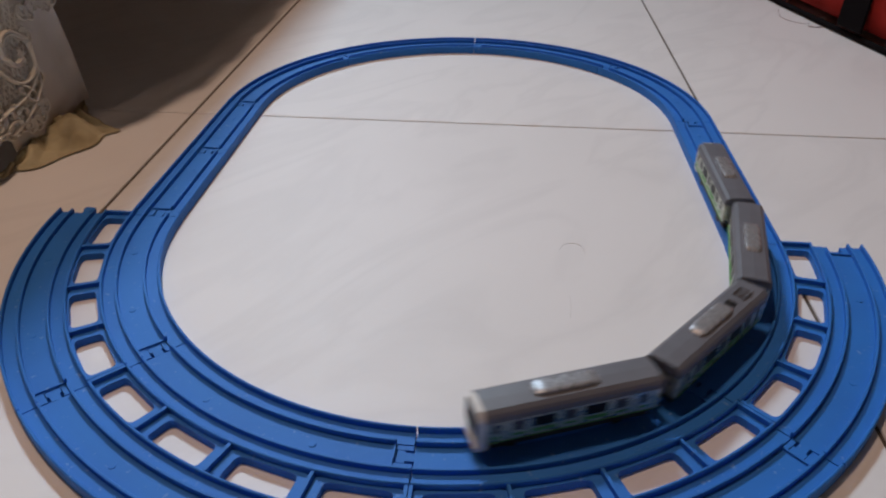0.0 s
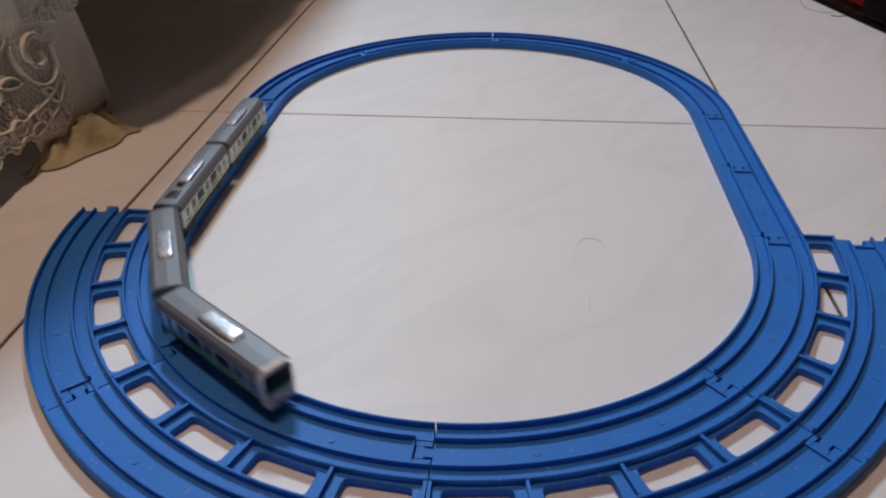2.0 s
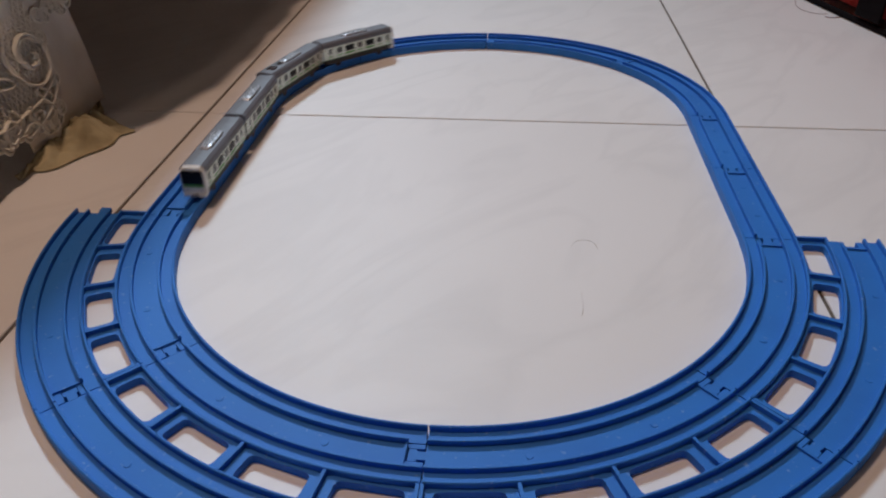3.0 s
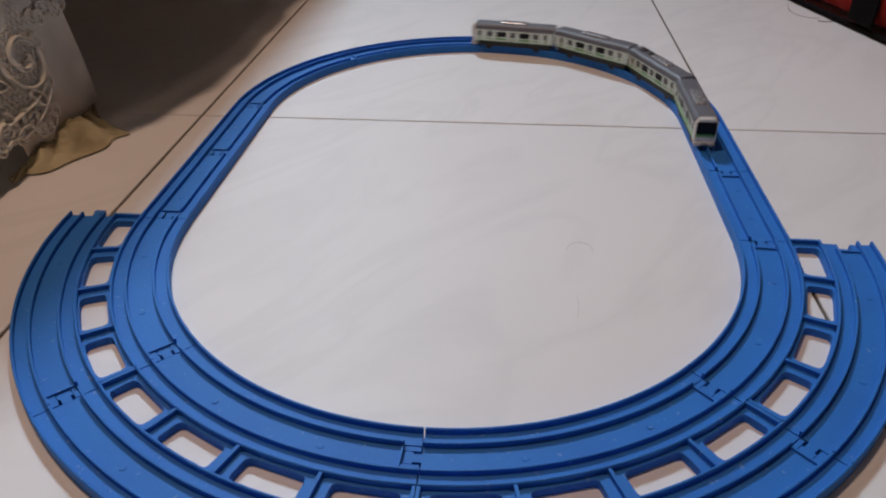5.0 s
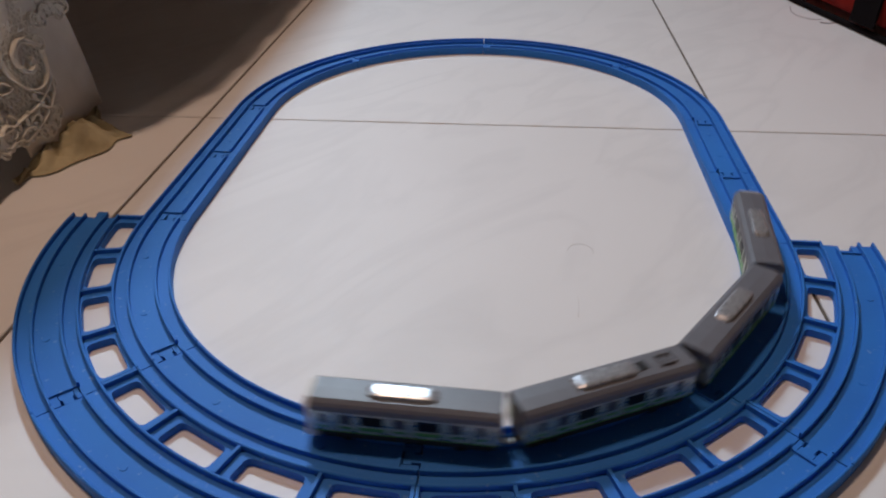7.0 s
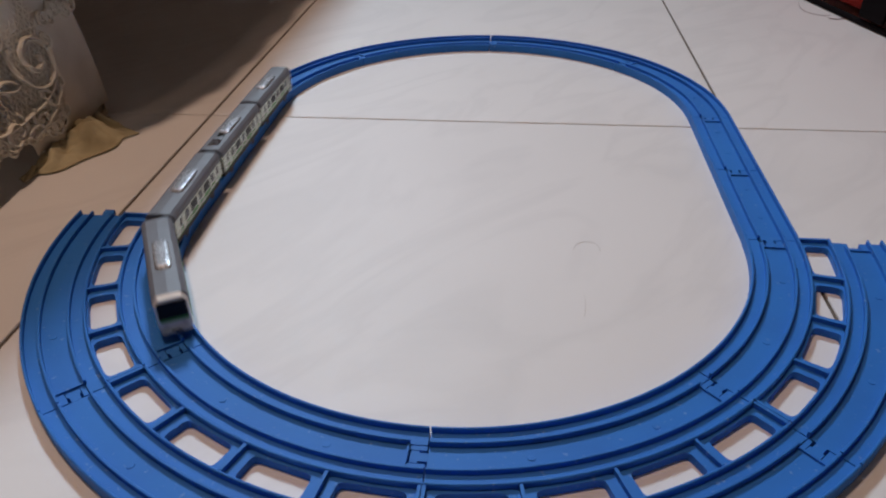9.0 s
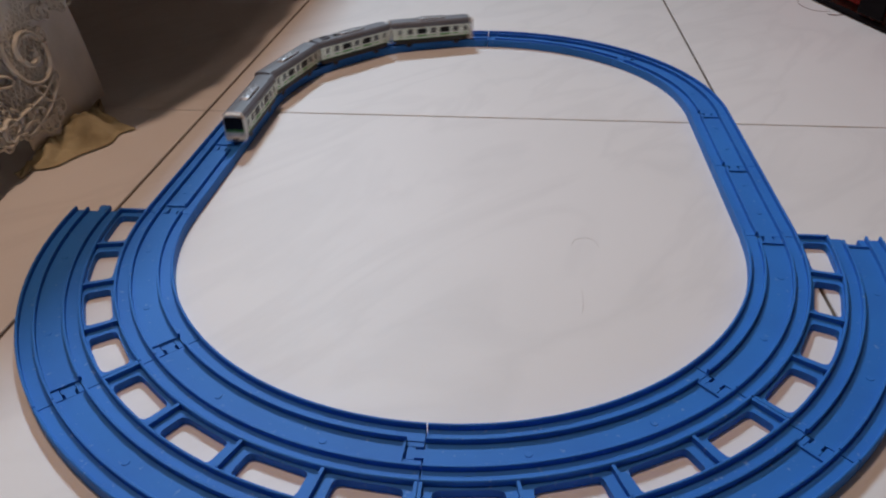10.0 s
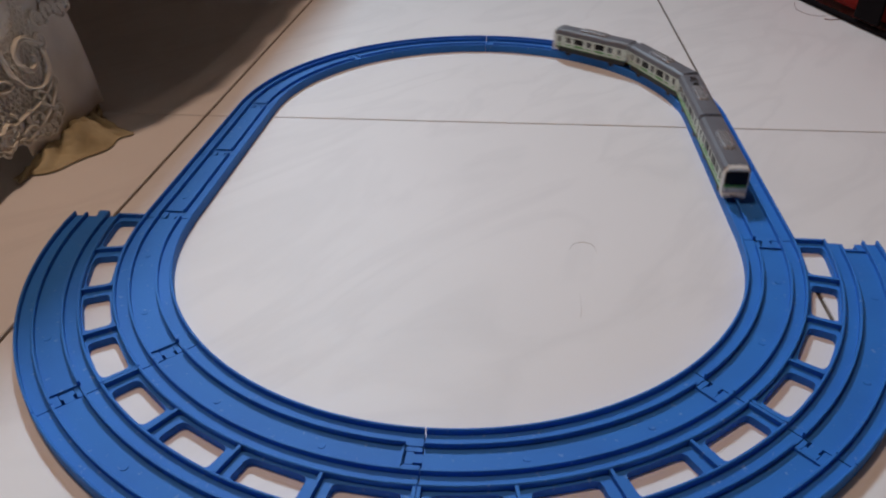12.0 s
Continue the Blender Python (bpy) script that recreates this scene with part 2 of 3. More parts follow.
def double_piece(a0, a1):
    thing = tagged(new("double_curved_track"), "curved double-lane piece of blue plastic toy track with ladder openings", "toy track", group="pieces of the toy railway")
    lane(thing, arc_way(0, 0, RN, a0, a1), 0.0183, 0.0085, RN * math.pi / 4, 24)
    lane(thing, arc_way(0, 0, RO, a0, a1), 0.0183, 0.0082, RO * math.pi / 4, 26)
    way = arc_way(0, 0, 0.24225, a0, a1)
    for i in range(4):
        part("ladder_cell", tie_cell(way, -0.0094, 0.0094, i / 4 + 0.002, (i + 1) / 4 - 0.002), BLUE, thing)
    for i in range(5):
        bm = bmesh.new()
        s = min(max(i / 4, 0.006), 0.994)
        strip(bm, way, -0.0094, 0.0094, DECK - 0.001, TOP - 0.0004, s - 0.0048, s + 0.0048, 1, soft=0.0003)
        part("cross_rib", bm, BLUE, thing)


def build_track():
    for k in range(4):
        double_piece(360 - 45 * k, 315 - 45 * k)
    for k in range(2):
        straight_piece((-XS, LEN / 2 * k), (-XS, LEN / 2 * (k + 1)), -1)
        straight_piece((XS, LEN - LEN / 2 * k), (XS, LEN - LEN / 2 * (k + 1)), 1)
    for k in range(4):
        curve_piece(180 - 45 * k, 135 - 45 * k)


build_track()

# ---- toy train ----
CAR, HALF, ROOF_Z = 0.0955, 0.0098, 0.0298  # length, half width, height above the running surface


def body_ring(y, bottom, top, half, crown=0.0022):
    pts = [(-half, bottom), (-half, top - crown - 0.0016), (-half + 0.0009, top - crown), (-half + 0.0030, top - 0.0003), (0, top)]
    pts += [(-x, z) for x, z in reversed(pts[:-1])]
    return [Vector((x, y, z)) for x, z in pts]


def shell(bm, y0, y1, bottom, top, half, crown=0.0022):
    a = [bm.verts.new(p) for p in body_ring(y0, bottom, top, half, crown)]
    b = [bm.verts.new(p) for p in body_ring(y1, bottom, top, half, crown)]
    k = len(a)
    for j in range(k):
        bm.faces.new((a[j], a[(j + 1) % k], b[(j + 1) % k], b[j]))
    bm.faces.new(a[::-1])
    bm.faces.new(b)


def build_car(label, cab=0, switch=False):
    """A car with its middle at the origin, +y ahead, z from the running surface. cab: +1 or -1 where a driver's front is."""
    car = tagged(new("train_car"), label, "toy train", group="cars of the toy train")
    h = CAR / 2
    y0, y1 = -h + (0.004 if cab < 0 else 0), h - (0.004 if cab > 0 else 0)
    bm = bmesh.new()
    box(bm, -HALF, HALF, y0, y1, 0.0102, 0.0240, 0.0005)
    part("body", bm, BODY, car)
    bm = bmesh.new()
    shell(bm, y0 - 0.0002, y1 + 0.0002, 0.0237, ROOF_Z, HALF + 0.0003, 0.0018)
    roof = part("roof", bm, ROOF, car, "grey roof with rounded shoulders")
    bm = bmesh.new()
    box(bm, -HALF - 0.0006, HALF + 0.0006, y0, y1, 0.0233, 0.0240, 0.0003)
    part("gutter", bm, ROOF, car)
    # air conditioner on the roof
    bm = bmesh.new()
    rings = []
    for y, k in ((-0.0172, 0.10), (-0.0168, 0.45), (-0.0158, 0.72), (-0.0142, 0.92), (-0.0120, 1.0), (0.0120, 1.0), (0.0142, 0.92), (0.0158, 0.72), (0.0168, 0.45), (0.0172, 0.10)):
        ring = [bm.verts.new((-0.0050 * (0.35 + 0.65 * k), y, ROOF_Z - 0.0008))]
        for i in range(11):
            a = math.pi * (1 - i / 10)
            ring.append(bm.verts.new((0.0050 * (0.35 + 0.65 * k) * math.copysign(abs(math.cos(a)) ** 0.6, math.cos(a)), y, ROOF_Z - 0.0006 + 0.0026 * k * math.sin(a) ** 0.3)))
        ring.append(bm.verts.new((0.0050 * (0.35 + 0.65 * k), y, ROOF_Z - 0.0008)))
        rings.append(ring)
    for q, r in zip(rings, rings[1:]):
        for i in range(len(q)):
            bm.faces.new((q[i], q[(i + 1) % len(q)], r[(i + 1) % len(q)], r[i]))
    bm.faces.new(rings[0])
    bm.faces.new(rings[-1][::-1])
    part("roof_unit", bm, SILVER, car, "bright silver air conditioner box")
    if switch:
        bm = bmesh.new()
        box(bm, -0.0030, 0.0030, -0.0235, -0.0180, ROOF_Z - 0.0004, ROOF_Z + 0.0004, 0.0003)
        part("switch_slot", bm, BLACK, car, "black switch slot")
        bm = bmesh.new()
        box(bm, -0.0022, 0.0022, -0.0215, -0.0195, ROOF_Z, ROOF_Z + 0.0022, 0.0005)
        part("switch_knob", bm, BLACK, car)
        bm = bmesh.new()
        for x in (-0.0034, 0.0034):
            box(bm, x - 0.0006, x + 0.0006, -0.039, -0.030, ROOF_Z - 0.0005, ROOF_Z + 0.0013, 0.0003)
        for y in (-0.0305, -0.0345, -0.0385):
            box(bm, -0.0034, 0.0034, y - 0.0005, y + 0.0005, ROOF_Z, ROOF_Z + 0.0012, 0.0003)
        part("pantograph", bm, ROOF, car, "folded grey pantograph")
    # windows and doors along both sides
    for side in (-1, 1):
        x = side * HALF
        for yc, half, big in ((-0.0385, 0.0017, 0), (-0.0265, 0.0030, 0), (-0.0130, 0.0058, 1), (0.0005, 0.0030, 0), (0.0140, 0.0058, 1), (0.0270, 0.0030, 0), (0.0385, 0.0017, 0)):
            bm = bmesh.new()
            a, b = sorted((x - side * 0.0004, x + side * 0.00035))
            box(bm, a, b, yc - half, yc + half, 0.0158, 0.0218, 0.0003)
            part("window", bm, GLASS if big else DOORPANE, car)
            bm = bmesh.new()
            a, b = sorted((x - side * 0.0004, x + side * 0.00045))
            if big:
                box(bm, a, b, yc - half - 0.0006, yc + half + 0.0006, 0.0126, 0.0146, 0.0002)
                part("green_stripe", bm, GREEN, car, "green stripe below the window")
            else:
                box(bm, a, b, yc - half - 0.0004, yc + half + 0.0004, 0.0130, 0.0141, 0.0002)
                part("green_stripe", bm, GREEN, car)
        bm = bmesh.new()
        a, b = sorted((x - side * 0.0004, x + side * 0.0004))
        box(bm, a, b, y0 + 0.001, y1 - 0.001, 0.0104, 0.0108, 0.0001)
        part("sill_stripe", bm, GREEN, car, "thin green sill stripe")
    # running gear
    bm = bmesh.new()
    box(bm, -0.0078, 0.0078, y0 + 0.003, y1 - 0.003, 0.0040, 0.0104, 0.0008)
    part("underframe", bm, BLACK, car)
    for y in (-0.028, 0.028):
        for x in (-0.0040, 0.0060):
            bm = bmesh.new()
            bmesh.ops.create_cone(bm, cap_ends=True, segments=20, radius1=0.0040, radius2=0.0037, depth=0.0022, matrix=Matrix.Translation((x, y, 0.0040)) @ Matrix.Rotation(math.pi / 2, 4, "Y"))
            part("wheel", bm, BLACK, car)
        bm = bmesh.new()
        tube(bm, [(-0.0050, y, 0.0040), (0.0070, y, 0.0040)], 0.0007)
        part("axle", bm, STEEL, car)
    # couplings between cars
    for end in (-1, 1):
        if end != cab:
            bm = bmesh.new()
            box(bm, -0.0014, 0.0014, end * h - 0.006, end * h + 0.0022, 0.0040, 0.0058, 0.0004)
            part("coupler", bm, FACE if end < 0 else BLACK, car)
            bm = bmesh.new()
            box(bm, -0.0042, 0.0042, end * h - 0.0004, end * h + 0.0006, 0.0104, 0.0200, 0.0003)
            part("gangway", bm, ROOF, car)
    if cab:
        def at(d):
            return cab * (h - 0.004 + d)

        def span(d0, d1):
            return sorted((at(d0), at(d1)))
        bm = bmesh.new()
        a = body_ring(at(0), 0.0080, ROOF_Z, HALF + 0.0001, 0.0030)
        b = body_ring(at(0.0034), 0.0080, ROOF_Z - 0.0012, HALF - 0.0006, 0.0030)
        va, vb = [bm.verts.new(p) for p in a], [bm.verts.new(p) for p in b]
        for j in range(len(va)):
            bm.faces.new((va[j], va[(j + 1) % len(va)], vb[(j + 1) % len(va)], vb[j]))
        bm.faces.new(va[::-1])
        bm.faces.new(vb)
        front = part("front", bm, FACE, car, "white rounded driver's front")
        bm = bmesh.new()
        box(bm, -0.0082, 0.0082, *span(0.0030, 0.0040), 0.0150, 0.0262, 0.0010, 2)
        part("windscreen", bm, GLASS, front, "black windscreen")
        bm = bmesh.new()
        box(bm, -0.0082, 0.0082, *span(0.0030, 0.0039), 0.0124, 0.0152, 0.0004)
        part("green_band", bm, GREEN, front, "green band below the windscreen")
        for x in (-0.0056, 0.0056):
            bm = bmesh.new()
            box(bm, x - 0.0014, x + 0.0014, *span(0.0030, 0.0040), 0.0096, 0.0110, 0.0004)
            part("headlight", bm, STEEL, front)
        bm = bmesh.new()
        box(bm, -0.0088, 0.0088, *span(-0.002, 0.0048), 0.0046, 0.0082, 0.0010, 2)
        part("bumper", bm, FACE, front, "pale grey bumper skirt")
        bm = bmesh.new()
        box(bm, -0.0030, 0.0030, *span(0.0036, 0.0054), 0.0058, 0.0072, 0.0005)
        part("hook", bm, BLACK, front)
    return car


CARS = [
    build_car("leading grey-roofed toy train car with white front and green stripes", cab=1),
    build_car("grey-roofed motor car of the toy train with black switch", switch=True),
    build_car("grey-roofed middle car of the toy train with silver roof unit"),
    build_car("last grey-roofed toy train car with black windscreen facing back", cab=-1),
]

# ---- table with its cloths ----
CX, CY, RIM, TZ, FAR = -0.730, 0.33, 0.423, 0.39, 1.12  # round end's middle and radius, height and far end of the table


def hem(y):
    """Height of the lace hem above the floor along the table's side: one lappet of the cloth hangs low."""
    low = 0.024 + 0.004 * math.sin(y * 40)
    k = min(1, max(0, (y - 0.128) / 0.035))
    z = low + (0.104 - low) * k * k * (3 - 2 * k)
    return z + 0.075 * min(1, max(0, (y - 0.205) / 0.05)) + 0.006 * abs(math.sin(math.pi * y / 0.028))


def rim_angle(y):
    return radians(-40 + (y - 0.167) * (100 if y > 0.167 else 120))


def edge(a, r):
    """The table's outline: a round near end, then the straight side."""
    if a > 0:
        return Vector((CX + r, CY + a * 0.573, 0))
    return Vector((CX + r * math.cos(a), CY + r * math.sin(a), 0))


def slab(bm, r, far, z0, z1):
    ring = [edge(-math.pi + math.pi * k / 48, r) for k in range(49)] + [Vector((CX + r, far, 0)), Vector((CX - r, far, 0))]
    low, high = [bm.verts.new((v.x, v.y, z0)) for v in ring], [bm.verts.new((v.x, v.y, z1)) for v in ring]
    for k in range(len(ring)):
        m = (k + 1) % len(ring)
        bm.faces.new((low[k], low[m], high[m], high[k]))
    bm.faces.new(low[::-1])
    bm.faces.new(high)


def fall(y, z, off=0.0):
    """A point of the cloth that falls from the rim and flares to the floor; y names the fold by its foot."""
    a = rim_angle(y)
    rim = edge(a, RIM + 0.004)
    rim.z = TZ
    k = min(1, max(0, (y - 0.22) / 0.10))
    foot = Vector((-0.364, y, 0)).lerp(edge(a, RIM + 0.03), k * k * (3 - 2 * k))
    t = z / TZ
    p = foot.lerp(rim, t ** 1.5)
    p.z = z
    a = min(a, 0)
    return p + Vector((math.cos(a), math.sin(a), 0)) * (off + (0.004 * math.sin(y * 55 + 0.6) + 0.002 * math.sin(y * 121 + z * 9)) * (1 - t))


def sheet(bm, f, ys, zs):
    grid = [[bm.verts.new(f(a, b)) for b in zs] for a in ys]
    for q, r in zip(grid, grid[1:]):
        for k in range(len(zs) - 1):
            bm.faces.new((q[k], q[k + 1], r[k + 1], r[k]))


def thicken(bm, d):
    bmesh.ops.recalc_face_normals(bm, faces=bm.faces)
    bmesh.ops.solidify(bm, geom=bm.faces[:], thickness=d)


def build_table():
    table = tagged(new("table"), "low round-ended dark wooden table hidden under a lace cloth", "table")
    bm = bmesh.new()
    slab(bm, RIM, FAR, TZ - 0.03, TZ)
    part("tabletop", bm, WOOD, table)
    bm = bmesh.new()
    bmesh.ops.create_cone(bm, cap_ends=True, segments=32, radius1=0.07, radius2=0.05, depth=TZ - 0.05, matrix=Matrix.Translation((CX - 0.1, 0.75, (TZ - 0.05) / 2 + 0.02)))
    part("pedestal", bm, WOOD, table)
    bm = bmesh.new()
    bmesh.ops.create_cone(bm, cap_ends=True, segments=48, radius1=0.22, radius2=0.16, depth=0.03, matrix=Matrix.Translation((CX - 0.1, 0.75, 0.015)))
    part("foot", bm, WOOD, table)


def build_undercloth():
    """A plain white sheet that falls to the floor and lies there in a yellowed heap."""
    cloth = tagged(new("under_cloth"), "plain white cloth hanging to the floor with yellowed crumpled hem", "cloth")
    ys = [0.078 + i * 0.127 / 60 for i in range(61)]
    zs = [0.012 + i * (TZ - 0.014) / 14 for i in range(15)]
    bm = bmesh.new()
    sheet(bm, lambda y, z: fall(y, z), ys, zs)
    thicken(bm, 0.0008)
    part("panel", bm, CLOTH, cloth, smooth=True)
    bm = bmesh.new()

    def heap(y, t):
        # t from the panel's foot (0) out to the edge on the floor (1)
        near = max(0.0, 1 - ((y - 0.133) / 0.056) ** 2)
        reach = 0.004 + 0.034 * near ** 0.5 + 0.016 * near * min(1, max(0, (y - 0.09) / 0.06)) + 0.004 * near * math.sin(y * 170 + 1.0)
        fold = 0.5 + 0.5 * math.sin(y * 190 + t * 5 + 2 * math.sin(t * 4 + y * 60))
        lump = (0.003 + 0.013 * near) * math.sin(math.pi * min(1, t * 1.06)) * fold * (1 - 0.3 * t)
        n = noise.noise(Vector((y * 80, t * 3.5, 3.1))) + 0.6 * noise.noise(Vector((y * 190, t * 8, 1.7)))
        return Vector((-0.368 + reach * t, y + 0.010 * t * math.sin(y * 60), max(0.0012, 0.014 * (1 - t) ** 2 * (0.3 + 0.7 * near) + 0.9 * lump + 0.008 * n * (1 - t * t) * (0.2 + 0.8 * near) + 0.0014)))
    sheet(bm, heap, [0.050 + i * 0.150 / 150 for i in range(151)], [i / 20 for i in range(21)])
    thicken(bm, 0.0010)
    part("crumpled_hem", bm, SOILED, cloth, "yellowed crumpled hem lying on the tiles", smooth=True)


def spiral(cy, cz, r, turns, a0, hand=1, n=40):
    out = []
    for i in range(n + 1):
        t = i / n
        a = a0 + hand * t * turns * 2 * math.pi
        k = r * (1 - 0.78 * t)
        out.append((cy + k * math.cos(a), cz + k * math.sin(a)))
    return out


def build_lace():
    lace = tagged(new("lace_tablecloth"), "cream openwork lace tablecloth with scrolls and scalloped hem", "tablecloth")
    lift = 0.004

    def at(y, z, off=0.0):
        return fall(y, z, lift + off)
    # top over the table
    bm = bmesh.new()
    slab(bm, RIM + 0.005, FAR + 0.005, TZ + 0.0005, TZ + 0.0025)
    part("top_cloth", bm, CLOTH, lace)
    # close-woven upper part
    bm = bmesh.new()
    ys = [-0.16 + i * 0.96 / 180 for i in range(181)]

    def woven(y, k):
        low = hem(y) + (0.085 if y < 0.135 else 0.085 * max(0, 1 - (y - 0.135) / 0.04) + 0.012)
        return at(y, low + (TZ + 0.001 - low) * k)
    sheet(bm, woven, ys, [i / 12 for i in range(13)])
    thicken(bm, 0.0007)
    part("woven_field", bm, LACE, lace, smooth=True)
    # open net below it, as fine threads
    bm = bmesh.new()
    step = 0.0062
    for i in range(46):
        for j in range(22):
            y = -0.13 + step * (i + 0.5 * (j % 2))
            z = 0.022 + step * 0.87 * j
            top = hem(y) + 0.092
            if z < hem(y) + 0.004 or z > top or y > 0.150:
                continue
            for dy, dz in ((step, 0), (step / 2, step * 0.87), (-step / 2, step * 0.87)):
                w = noise.noise(Vector((y * 300, z * 300, 0))) * 0.0010
                tube(bm, [at(y, z + w), at(y + dy, z + dz - w)], 0.00050, 4)
    tagged(part("net", bm, LACE, lace, "open thread net"), kind="stuff")
    # scrolls and leaves worked on the net
    motifs = []
    for k in range(2):
        o = 0.038 - 0.135 * k
        motifs += [spiral(0.090 + o, 0.086, 0.029, 1.6, 2.6, 1), spiral(0.090 + o, 0.086, 0.017, 1.0, 0.4, 1),
                   spiral(0.030 + o, 0.040, 0.016, 1.4, 1.0, -1), spiral(0.066 + o, 0.040, 0.011, 1.3, 2.0, 1), spiral(-0.010 + o, 0.092, 0.018, 1.4, 0.2, -1)]
        motifs.append([(0.112 + o - 0.11 * t, 0.066 - 0.022 * math.sin(t * 2.2)) for t in np.linspace(0, 1, 20)])
        motifs.append([(0.112 + o - 0.10 * t, 0.060 - 0.034 * math.sin(t * 1.9)) for t in np.linspace(0, 1, 20)])
        for cy, cz, a in ((0.060, 0.108, 0.7), (0.046, 0.074, -0.2), (0.020, 0.070, 0.5), (0.084, 0.052, 2.2), (0.05, 0.032, 0.1), (0.005, 0.052, 1.2)):
            motifs.append([(cy + o + 0.011 * math.cos(t) * math.cos(a) - 0.0045 * math.sin(t) * math.sin(a), cz + 0.011 * math.cos(t) * math.sin(a) + 0.0045 * math.sin(t) * math.cos(a)) for t in np.linspace(0, 2 * math.pi, 20)])
    for pts in motifs:
        bm = bmesh.new()
        tube(bm, [at(y, max(z, hem(y) + 0.002), 0.0012) for y, z in pts], 0.0032, 8, 0.38)
        part("scroll", bm, LACE, lace, smooth=True)
    # scalloped hem: a row of looped picots
    bm = bmesh.new()
    y = -0.13
    while y < 0.75:
        z = hem(y)
        loop = [at(y + 0.0058 * math.cos(t), z + 0.004 + 0.0062 * math.sin(t)) for t in np.linspace(0, 2 * math.pi, 14)]
        tube(bm, loop, 0.0014, 5)
        loop = [at(y + 0.0025 * math.cos(t), z + 0.005 + 0.0030 * math.sin(t), 0.0006) for t in np.linspace(0, 2 * math.pi, 10)]
        tube(bm, loop, 0.0012, 5)
        y += 0.0088
    tagged(part("picot_edge", bm, LACE, lace, "scalloped picot edge"), kind="stuff")


build_table()
build_undercloth()
build_lace()

# ---- bag ----


def build_bag():
    bag = tagged(new("bag"), "red fabric bag with black straps lying on the tiles", "bag")
    m = pose(0.722, 0.618, 0, 0, 0, 15)

    def superbox(hx, hy, z0, z1, p=0.42, n=40, rings=22):
        bm = bmesh.new()
        grid = []
        for i in range(rings + 1):
            v = -math.pi / 2 + math.pi * i / rings
            row = []
            for k in range(n):
                u = 2 * math.pi * k / n
                f = lambda c, q: math.copysign(abs(c) ** q, c)
                x, y = f(math.cos(v), 0.18) * f(math.cos(u), p) * hx, f(math.cos(v), 0.18) * f(math.sin(u), p) * hy
                z = (z0 + z1) / 2 + f(math.sin(v), 0.25) * (z1 - z0) / 2
                w = 0.006 * noise.noise(Vector((x * 9, y * 9, z * 9)))
                row.append(bm.verts.new(m @ Vector((x * (1 + w * 2), y * (1 + w * 2), max(0.002, z + w)))))
            grid.append(row)
        for q, r in zip(grid, grid[1:]):
            for k in range(n):
                bm.faces.new((q[k], q[(k + 1) % n], r[(k + 1) % n], r[k]))
        bmesh.ops.remove_doubles(bm, verts=bm.verts[:], dist=1e-5)
        return bm
    part("shell", superbox(0.27, 0.34, 0.002, 0.24), RED, bag, "red woven fabric shell", smooth=True)
    # black ring stands in for the shade where the bag meets the tiles
    bm = bmesh.new()
    ring = []
    for k in range(61):
        u = 2 * math.pi * k / 60
        f = lambda c: math.copysign(abs(c) ** 0.42, c)
        ring.append(m @ Vector((f(math.cos(u)) * 0.270, f(math.sin(u)) * 0.340, 0.0042)))
    tube(bm, ring, 0.0042, 8)
    part("foot_shade", bm, STRAP_AND_SHADE, bag, "black ring in place of the shade at the bag's foot", smooth=True)
    for y in (-0.030, 0.22):
        bm = bmesh.new()
        pts = []
        for k in range(15):
            a = math.pi * k / 14
            f = lambda c, q: math.copysign(abs(c) ** q, c)
            pts.append((-0.276 * f(math.cos(a), 0.42), 0.012 + 0.236 * f(math.sin(a), 0.6)))
        for (x0, z0), (x1, z1) in zip(pts, pts[1:]):
            vs = []
            for x, z, dy in ((x0, z0, -0.023), (x0, z0, 0.023), (x1, z1, 0.023), (x1, z1, -0.023)):
                vs.append(bm.verts.new(m @ Vector((x, y + dy, z))))
            bm.faces.new(vs)
        bmesh.ops.remove_doubles(bm, verts=bm.verts[:], dist=1e-5)
        thicken(bm, 0.003)
        part("strap", bm, STRAP_AND_SHADE, bag, "black webbing strap")


build_bag()


def loose_thread(name, pts, radius, mat, label):
    bm = bmesh.new()
    tube(bm, [(x, y, radius) for x, y in pts], radius, 5)
    tagged(part(name, bm, mat, smooth=True), label, "thread")


loose_thread("loose_thread", [(0.419, 0.648), (0.414, 0.630), (0.412, 0.614), (0.414, 0.600), (0.420, 0.589), (0.427, 0.583), (0.435, 0.581), (0.442, 0.584)], 0.0003, THREAD, "dark loose thread lying on white tiles")
loose_thread("loose_thread", [(0.434, 0.568), (0.438, 0.565), (0.444, 0.564), (0.451, 0.567), (0.460, 0.570), (0.469, 0.574)], 0.0006, THREAD, "short dark red thread beside the bag")
HAIR = material("pale_hair", (0.56, 0.53, 0.52), rough=0.7, size=100)
loose_thread("loose_hair", [(0.0796, -0.0137), (0.0815, -0.0077), (0.0852, -0.0044), (0.0900, -0.0033), (0.0946, -0.0052), (0.0971, -0.0095), (0.0978, -0.0153)], 0.00011, HAIR, "fine pale curled hair lying on a white tile")
loose_thread("loose_hair", [(0.0837, -0.0669), (0.0840, -0.0747), (0.0839, -0.0823), (0.0827, -0.0904)], 0.00011, HAIR, "short fine pale hair lying on a white tile")


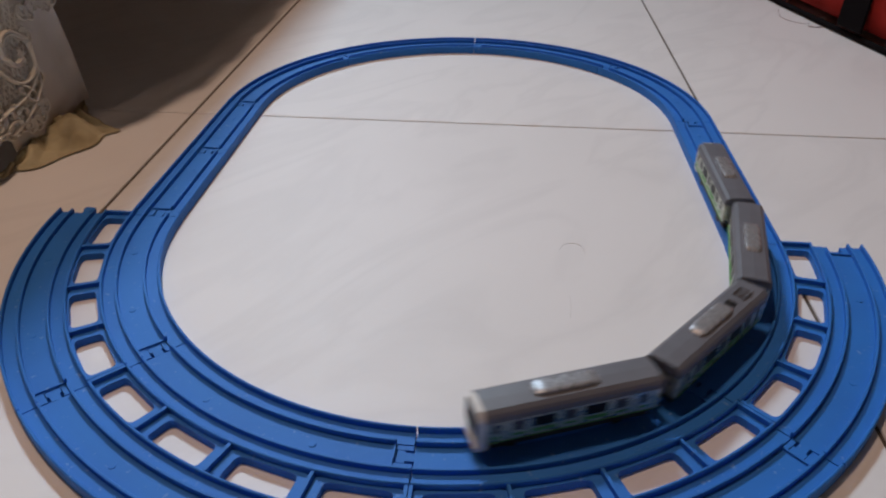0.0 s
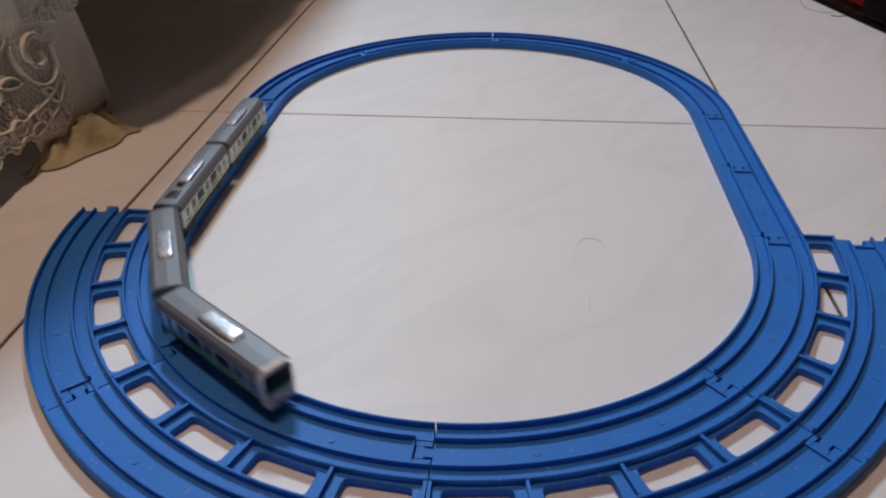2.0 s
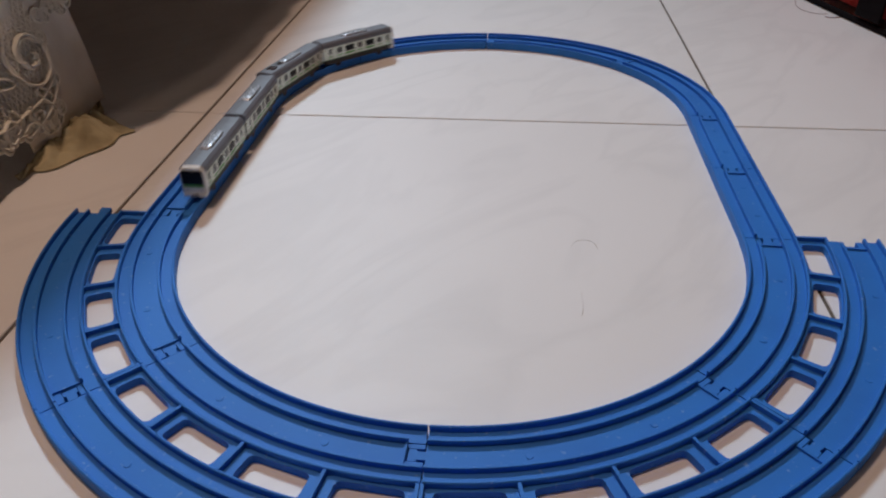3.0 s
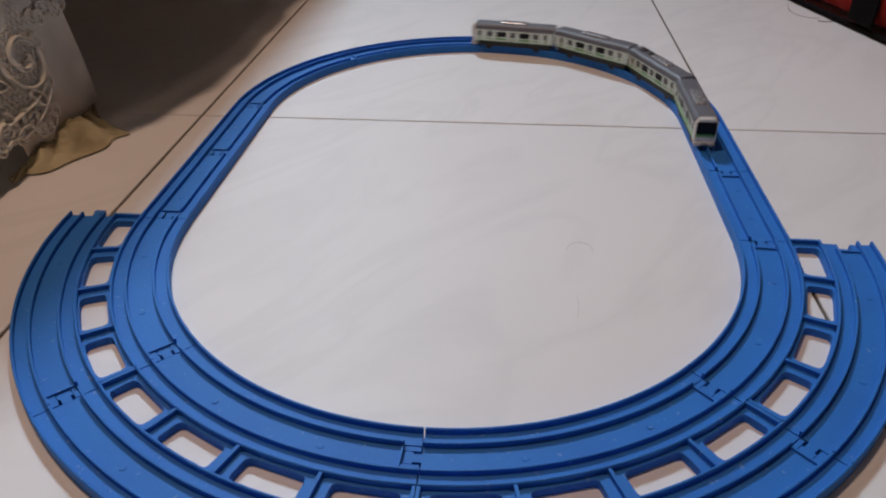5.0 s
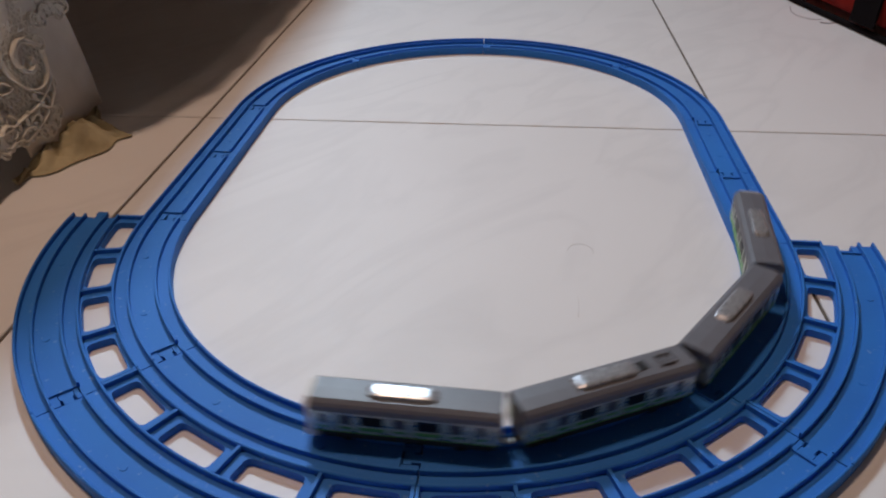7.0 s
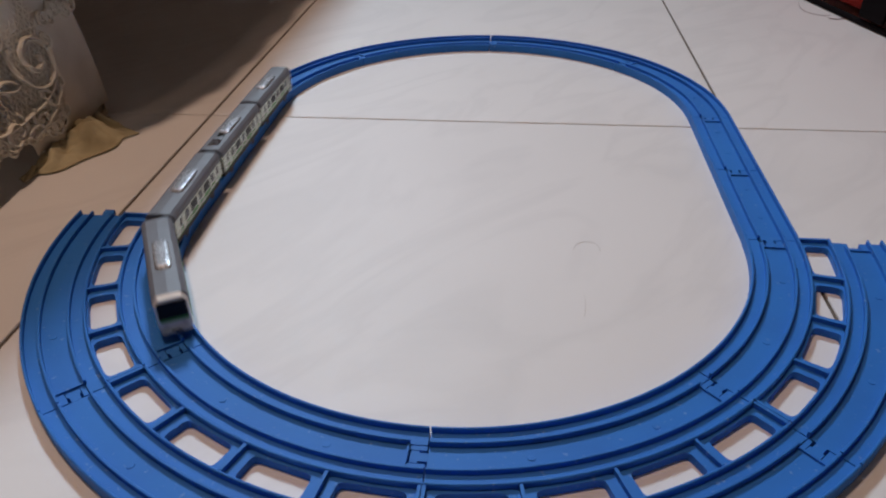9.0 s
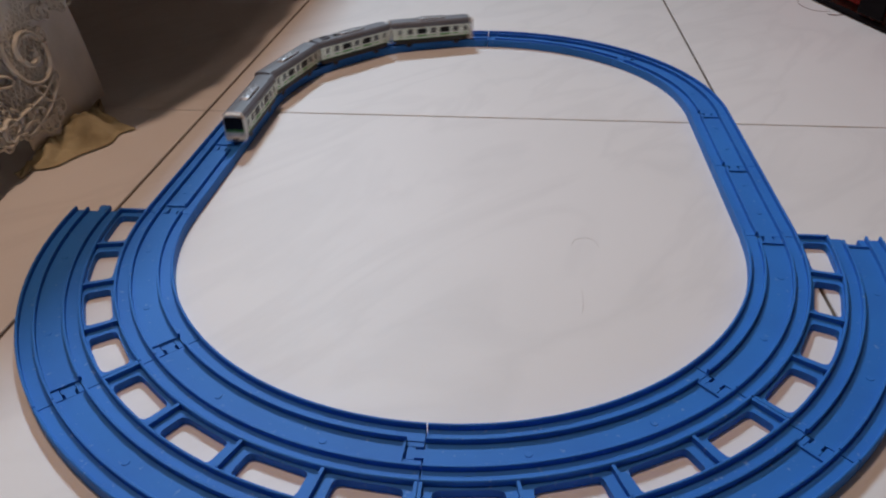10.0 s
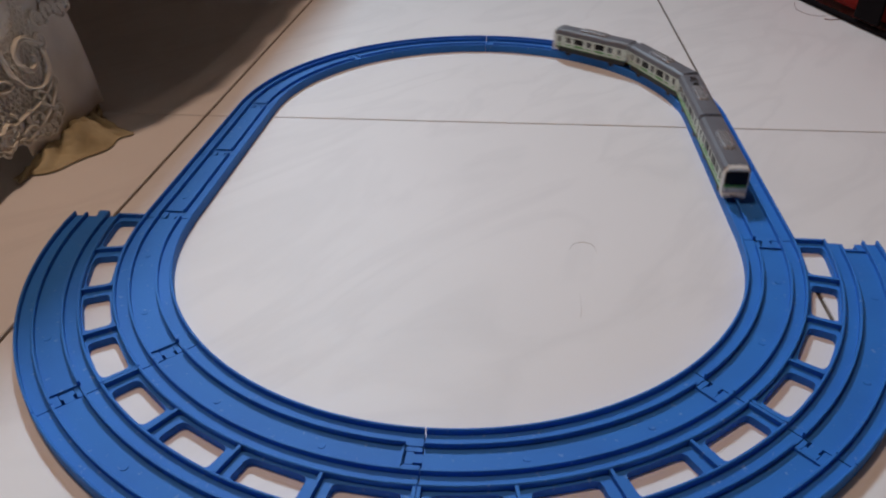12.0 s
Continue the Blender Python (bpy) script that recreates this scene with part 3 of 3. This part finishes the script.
# ---- floor tiles ----
def build_tiles():
    bm = bmesh.new()
    h, d = PITCH / 2 - 0.0014, PITCH / 2 - 0.0009
    box(bm, -h, h, -d, d, -0.006, 0.0, 0.0006)
    mesh = finish(bm, "tile", TILE)
    for i in range(-4, 6):
        for k in range(-5, 6):
            x, y = GX + PITCH * (i + 0.5), GY + PITCH * (k + 0.5)
            if -2.1 < x < 2.1 and -2.1 < y < 2.7:
                ob = new("tile", mesh)
                ob.parent = floor
                ob.location = (x, y, 0)


build_tiles()

# ---- motion of the train ----
RUNNING = RN - 0.0115  # the small train keeps to the inner side of its lane
QUARTER = RUNNING * math.pi / 2
LAP = 4 * QUARTER + 2 * LEN
RUN = [(-0.5, -0.1520), (0, -0.0258), (0.5, 0.0990), (1, 0.2219), (1.5, 0.3453), (2, 0.4787), (2.5, 0.6103), (3, 0.7385), (5, 1.2430), (5.5, 1.3701), (6, 1.4995), (6.5, 1.6307), (7, 1.7645), (9, 2.2785), (9.5, 2.4118), (10, 2.5421), (10.5, 2.6725), (11, 2.7945), (11.5, 2.9200), (12, 3.0435), (12.5, 3.1655)]


def on_path(s):
    """A point of the train's way round the oval, from the near middle on."""
    s %= LAP
    if s < QUARTER or s > LAP - QUARTER:
        a = radians(270) - (s if s < QUARTER else s - LAP) / RUNNING
        return Vector((RUNNING * math.cos(a), RUNNING * math.sin(a), DECK))
    if s < QUARTER + LEN:
        return Vector((-RUNNING, s - QUARTER, DECK))
    if s < 3 * QUARTER + LEN:
        a = math.pi - (s - QUARTER - LEN) / RUNNING
        return Vector((RUNNING * math.cos(a), LEN + RUNNING * math.sin(a), DECK))
    return Vector((RUNNING, LEN - (s - 3 * QUARTER - LEN), DECK))


def travelled(t):
    ts, ss = [r[0] for r in RUN], [r[1] for r in RUN]
    return float(np.interp(t, ts, ss))


def car_pose(t, index):
    s = travelled(t) - CAR / 2 - 0.1010 * index
    front, back = on_path(s + 0.028), on_path(s - 0.028)
    d = front - back
    mid = (front + back) / 2
    return pose(mid.x, mid.y, DECK, 0, 0, math.degrees(math.atan2(-d.x, d.y)))


def motions():
    for index, car in enumerate(CARS):
        walk(car, [(k / 10, car_pose(k / 10, index)) for k in range(121)])


motions()
